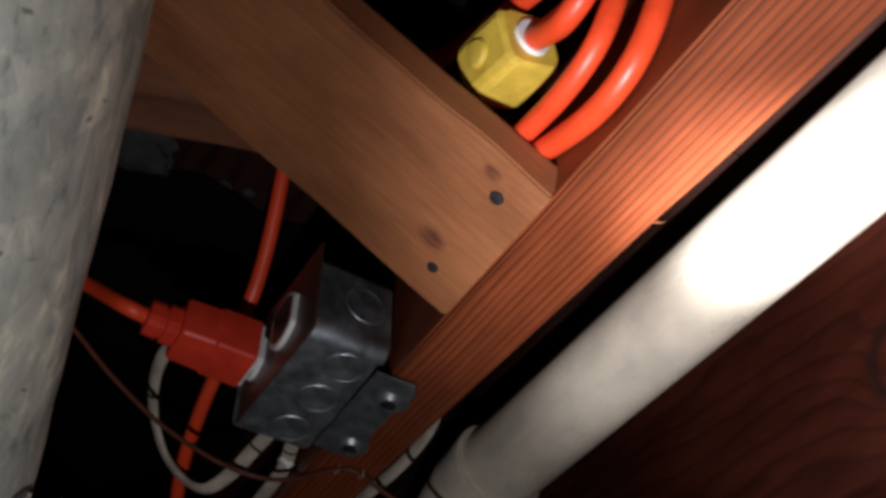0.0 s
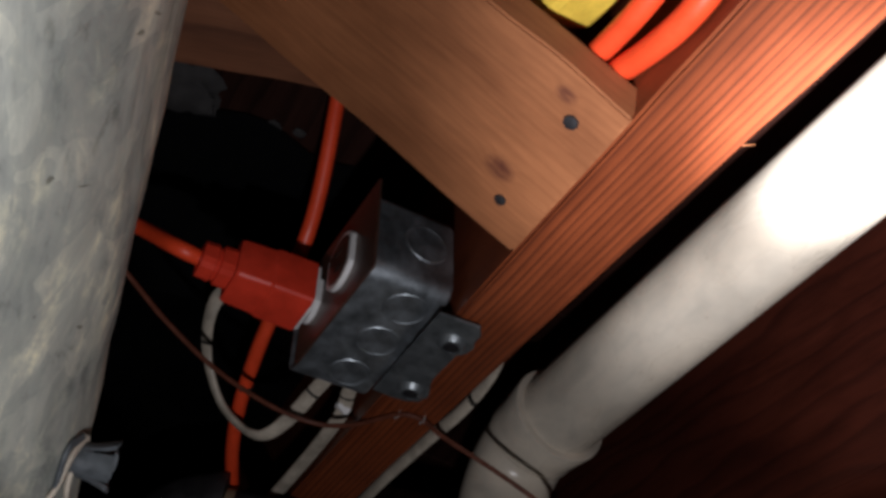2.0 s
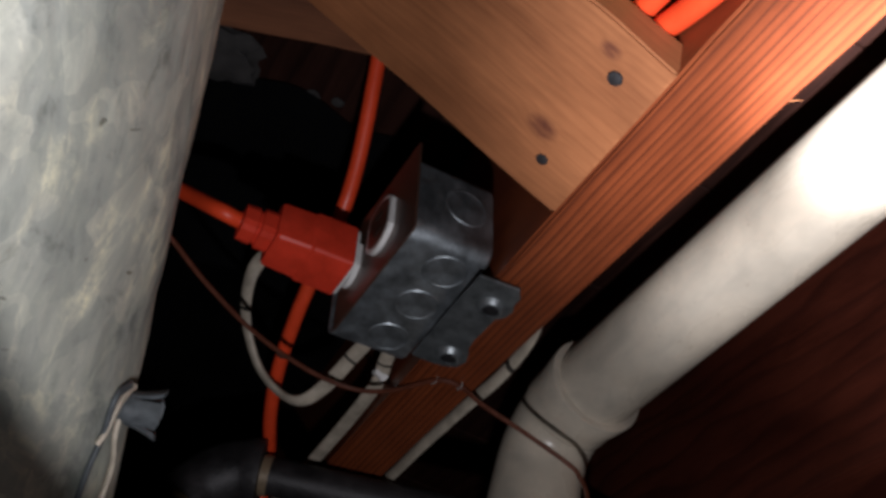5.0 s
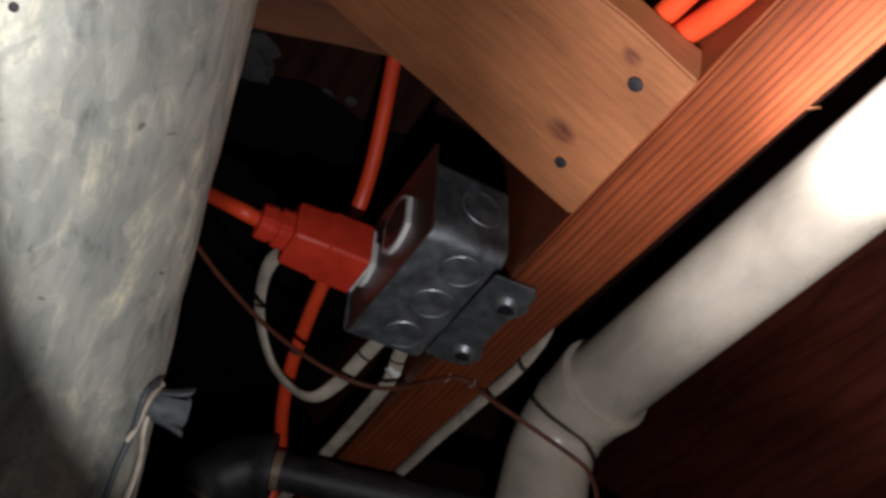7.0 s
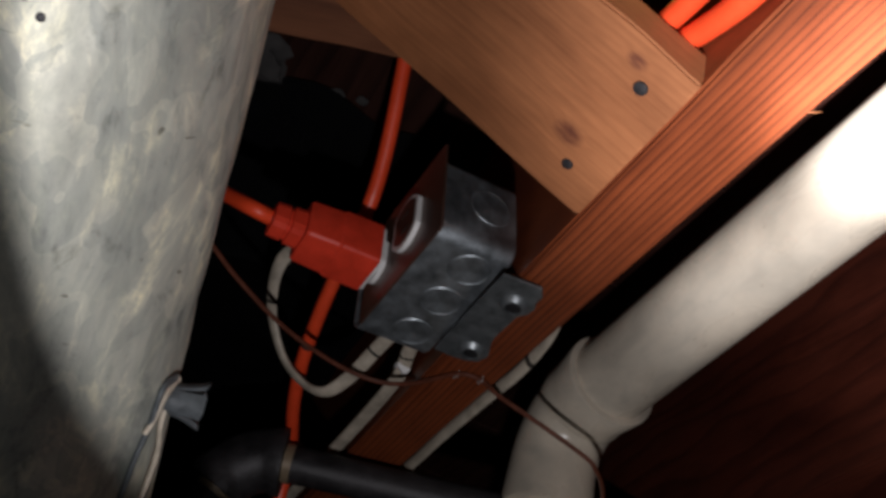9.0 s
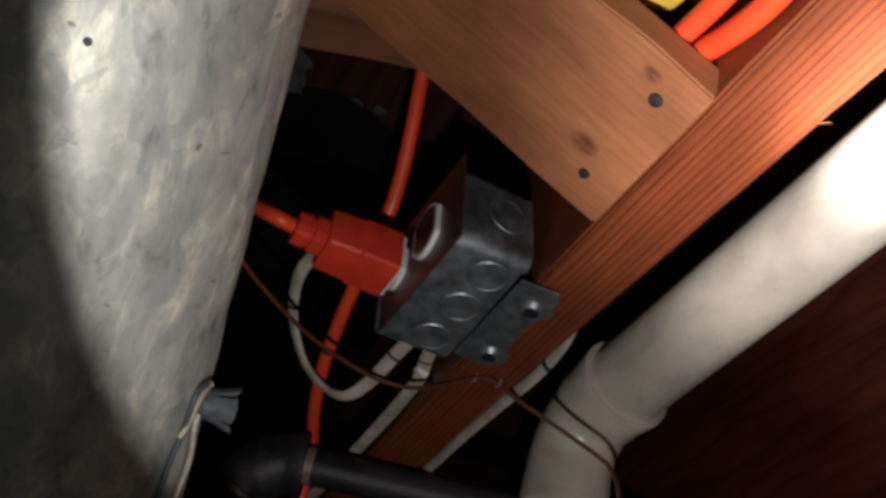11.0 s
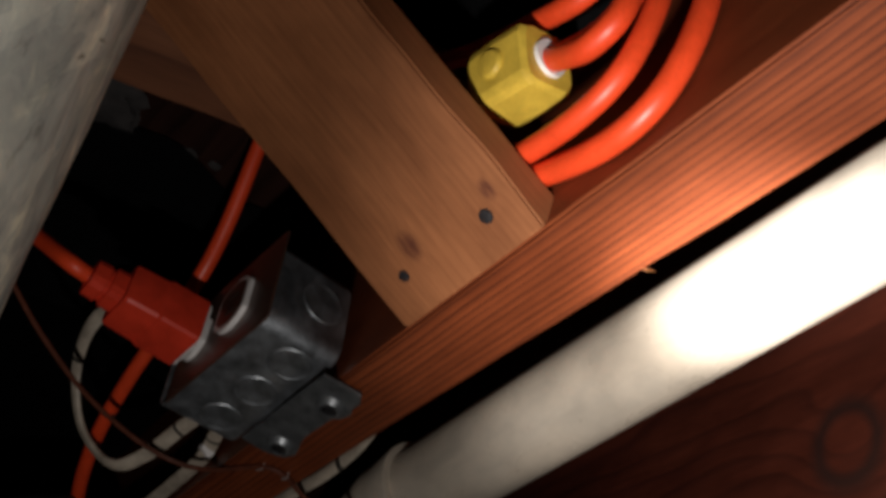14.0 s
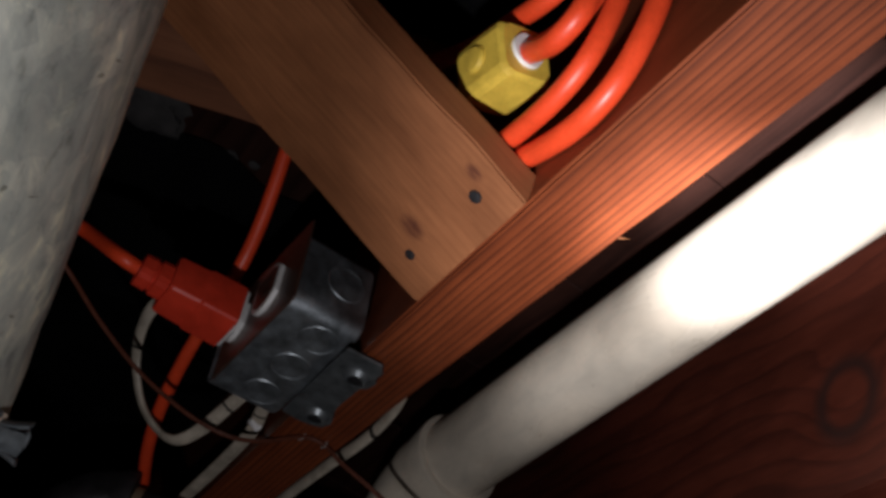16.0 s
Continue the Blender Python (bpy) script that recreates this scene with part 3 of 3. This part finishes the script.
# ---- brown low-voltage wire across the joist ----
brown = [(-0.12, -0.26, 0.04), (-0.1344, -0.203, 0.0196), (-0.1467, -0.1626, 0.0078), (-0.1698, -0.1304, 0.002), (-0.1908, -0.0916, -0.0037), (-0.2054, -0.0512, -0.0045), (-0.2060, -0.0221, -0.004), (-0.192, -0.003, -0.0035), (-0.165, 0.014, -0.0022), (-0.160, 0.028, -0.0022),
         (-0.166, 0.046, -0.004), (-0.168, 0.079, -0.010), (-0.1645, 0.1085, -0.0205), (-0.1672, 0.1178, -0.0245), (-0.1747, 0.1269, -0.0271), (-0.1878, 0.1364, -0.0301), (-0.2091, 0.1489, -0.036), (-0.2454, 0.1676, -0.0461), (-0.32, 0.20, -0.07), (-0.42, 0.24, -0.11)]
thing("brown_wire", sweep(spline(brown), 0.0015, 10), BROWN, "thin brown low-voltage wire stapled under the joist", "wire")
for sx, sy in ((-0.1655, 0.0142), (-0.1605, 0.0285)):
    thing("wire_staple", sweep([(sx - 0.0018, sy - 0.0005, 0.003), (sx - 0.0018, sy - 0.0005, -0.0038), (sx + 0.0018, sy + 0.0005, -0.0038), (sx + 0.0018, sy + 0.0005, 0.003)], 0.0005, 8), BRIGHT, "small bright steel staple over the wire", "staple", group="wire staples")


# ---- white flat cables ----
def cable(points, marks, label, name="cable", up=None):
    off = Vector(points[0])
    ob = root(name, points[0], label, "cable")
    line = spline([Vector(p) - off for p in points])
    part("sheath", sweep(line, 0.0026, 14, 1.8, up), CABLE, ob)
    for f in marks:
        i = int(f * (len(line) - 2))
        part("ink_band", sweep([line[i], line[i].lerp(line[i + 1], 1.0)], 0.00272, 14, 1.8, up), INK, ob)
    return ob


cable([(-0.150, -0.020, 0.020), (-0.1720, -0.0235, 0.0215), (-0.1883, -0.0265, 0.020), (-0.2042, -0.0305, 0.0130), (-0.2247, -0.0363, 0.0014), (-0.241, -0.0458, -0.006), (-0.2527, -0.0597, 0.0009), (-0.2538, -0.077, 0.0132), (-0.2432, -0.0939, 0.0307), (-0.2271, -0.103, 0.044),
       (-0.2110, -0.1050, 0.0560), (-0.195, -0.098, 0.058), (-0.185, -0.08, 0.05)], (0.25, 0.72), "off-white flat cable looping down from the outlet box", up=(0.3, 0.3, 0.9))
cable([(-0.150, -0.012, 0.022), (-0.175, -0.0105, 0.0215), (-0.1958, -0.0100, 0.0205), (-0.2126, -0.0065, 0.0165), (-0.2245, -0.0060, 0.0130), (-0.2645, -0.0065, 0.0085), (-0.3268, -0.0085, 0.0035), (-0.4048, -0.0100, 0.002), (-0.7, -0.010, 0.004)], (0.30,), "off-white flat cable stapled along the joist", up=(0, 0, 1))
cable([(-0.06, 0.0440, 0.075), (-0.085, 0.0450, 0.055), (-0.1039, 0.0480, 0.0330), (-0.121, 0.0515, 0.0215), (-0.1517, 0.0503, 0.0120), (-0.1946, 0.0455, 0.0060), (-0.2514, 0.0430, 0.0030), (-0.30, 0.0430, 0.002), (-0.39, 0.0430, 0.004), (-0.7, 0.0430, 0.006)], (0.42,), "off-white flat cable sagging along the joist", up=(0, 1, 0.3))
bm = block(-0.004, 0.004, -0.0075, 0.0015, -0.001, 0.0045, 0.0008, 2)
thing("cable_staple", bm, WHITE, "small white insulated staple on the cable", "staple", frame_of(Vector((-0.2100, -0.0095, 0.0190)), (1, 0.1, -0.4), (0.2, -0.3, -0.8)))

# ---- black iron pipe ----
iron = root("iron_pipe", (-0.325, -0.043, -0.020), "black iron gas pipe with a threaded elbow", "pipe")
off = Vector((-0.325, -0.043, -0.020))
run = Vector((0.0441, 0.1447, 0.004)).normalized()
el = Vector((-0.334, -0.070, -0.024))
down = Vector((-0.30, -0.28, -0.89)).normalized()
part("straight_pipe", sweep([el + run * 0.02 - off, el + run * 1.2 - off], 0.0134, 28), IRON, iron)
bend = []
for k in range(11):
    t = k / 10
    a, b, c = el + run * 0.030, el, el + down * 0.030
    bend.append(a * (1 - t) ** 2 + b * 2 * t * (1 - t) + c * t * t - off)
part("elbow", sweep(bend, [0.0245, 0.0245, 0.0225] + [0.0222] * 5 + [0.0225, 0.0245, 0.0245], 28), IRON, iron)
part("thread_ring", sweep([el + run * 0.030 - off, el + run * 0.036 - off], 0.0142, 28), BRASSY, iron, "rusty thread with sealant")
part("drop_pipe", sweep([el + down * 0.025 - off, el + down * 1.5 - off], 0.0134, 24), IRON, iron)
part("thread_ring", sweep([el + down * 0.030 - off, el + down * 0.034 - off], 0.0142, 28), BRASSY, iron, "rusty thread with sealant")

# ---- strapped plastic plug on the duct ----
knot_at = Vector((-0.0430, -0.1425, -0.1455))
TIE_AT = frame_of(knot_at, (0.10, 0.93, 0.10), (-0.2, 0.1, 1))
tie = root("duct_tie", TIE_AT, "grey pronged plastic fastener strapped to the duct", "fastener")
part("socket", sweep([(0.000, 0, 0), (0.002, 0, 0), (0.007, 0, 0), (0.0085, 0, 0)], [0.0048, 0.0058, 0.0066, 0.0063], 24), TIE, tie)
for k in range(4):
    a0 = radians(45 + 90 * k)
    bm = bmesh.new()
    rings = []
    for x, r in ((0.005, 0.0066), (0.009, 0.0072), (0.0135, 0.0086), (0.0160, 0.0096), (0.0170, 0.0099)):
        half = radians(40 - 9 * (x / 0.016) ** 2 - (14 if x > 0.0165 else 0))
        rings.append([bm.verts.new((x, (r - q) * math.cos(a0 + half * u), (r - q) * math.sin(a0 + half * u))) for q, us in ((0, (-1, -0.5, 0, 0.5, 1)), (0.0018, (1, 0.5, 0, -0.5, -1))) for u in us])
    for a, b in zip(rings, rings[1:]):
        for q in range(10):
            bm.faces.new((a[q], a[(q + 1) % 10], b[(q + 1) % 10], b[q]))
    bm.faces.new(rings[0][::-1])
    bm.faces.new(rings[-1])
    part("prong", bm, TIE, tie, smooth=50)
inward = TIE_AT.inverted()
for line, mat, words in ((((-0.0365, -0.1405, -0.1392), (-0.0314, -0.1433, -0.1483), (-0.0421, -0.1419, -0.1589), (-0.0507, -0.1417, -0.1691), (-0.0622, -0.1405, -0.1808), (-0.0860, -0.1380, -0.2050)), TIE, ""),
                         (((-0.0410, -0.1390, -0.1372), (-0.0400, -0.1395, -0.1450), (-0.0470, -0.1385, -0.1535), (-0.0620, -0.1345, -0.1600), (-0.0740, -0.1330, -0.1730), (-0.0950, -0.1310, -0.1950)), CABLE, "off-white flat strap"),
                         (((-0.0385, -0.1397, -0.1385), (-0.0350, -0.1412, -0.1487), (-0.0408, -0.1414, -0.1576), (-0.0430, -0.1425, -0.1625)), CABLE, "off-white flat strap")):
    part("strap", sweep(spline([inward @ Vector(p) for p in line], 8), 0.0012, 12, 1.5, (1, 0, 0.3)), mat, tie, words)

# ---- black sheets under the subfloor, also standing in for dark bays, with crumbs at an edge ----
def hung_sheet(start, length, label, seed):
    """Crumpled plastic tacked under the subfloor from the wavy edge at start, sagging along x; it also blacks out the
    bay.
    """
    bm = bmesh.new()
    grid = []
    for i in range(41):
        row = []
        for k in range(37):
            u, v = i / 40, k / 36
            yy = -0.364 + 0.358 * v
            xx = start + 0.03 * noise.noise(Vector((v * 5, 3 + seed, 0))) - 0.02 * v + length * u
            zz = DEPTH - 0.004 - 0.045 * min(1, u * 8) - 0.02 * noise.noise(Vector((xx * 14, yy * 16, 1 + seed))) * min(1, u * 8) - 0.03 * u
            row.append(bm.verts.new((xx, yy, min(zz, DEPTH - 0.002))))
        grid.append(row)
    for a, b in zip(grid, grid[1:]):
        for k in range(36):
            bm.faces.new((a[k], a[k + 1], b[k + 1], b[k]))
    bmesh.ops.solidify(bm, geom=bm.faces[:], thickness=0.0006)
    thing("dark_bay_sheet", bm, BLACKPLASTIC, label, "sheet", group="plastic sheets")


# wavy edge of hung plastic; its long run stands in for the unlit bay
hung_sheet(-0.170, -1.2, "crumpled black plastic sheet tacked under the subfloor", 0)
# added sheet: turns the lit subfloor above the coil black, as in shade
hung_sheet(0.010, 0.9, "black sheet added above the coiled cord to darken the bay", 5)


def crumb(at, size, seed):
    bm = bmesh.new()
    bmesh.ops.create_icosphere(bm, subdivisions=3, radius=1)
    for v in bm.verts:
        v.co *= 1 + 0.45 * noise.noise(v.co * 1.6 + Vector((seed, 0, 0))) + 0.2 * noise.noise(v.co * 4)
        v.co = Vector((v.co.x * size, v.co.y * size * 1.3, v.co.z * size * 0.45))
    thing("plaster_crumb", bm, PLASTER, "greyish crumb of plaster squeezed through the subfloor", "plaster", Matrix.Translation(at), group="plaster crumbs")


crumb(Vector((-0.178, -0.185, DEPTH - 0.003)), 0.022, 1)
crumb(Vector((-0.180, -0.116, DEPTH - 0.001)), 0.005, 4)
crumb(Vector((-0.174, -0.098, DEPTH - 0.001)), 0.0035, 7)

# splinter on the joist's edge
thing("splinter", sweep([(0.110, 0.0418, 0.0006), (0.1125, 0.0434, -0.0004), (0.1142, 0.0446, -0.0012)], [0.0003, 0.0002, 0.0001], 6), BRACE, "pale wood splinter sticking out of the joist edge", "splinter")
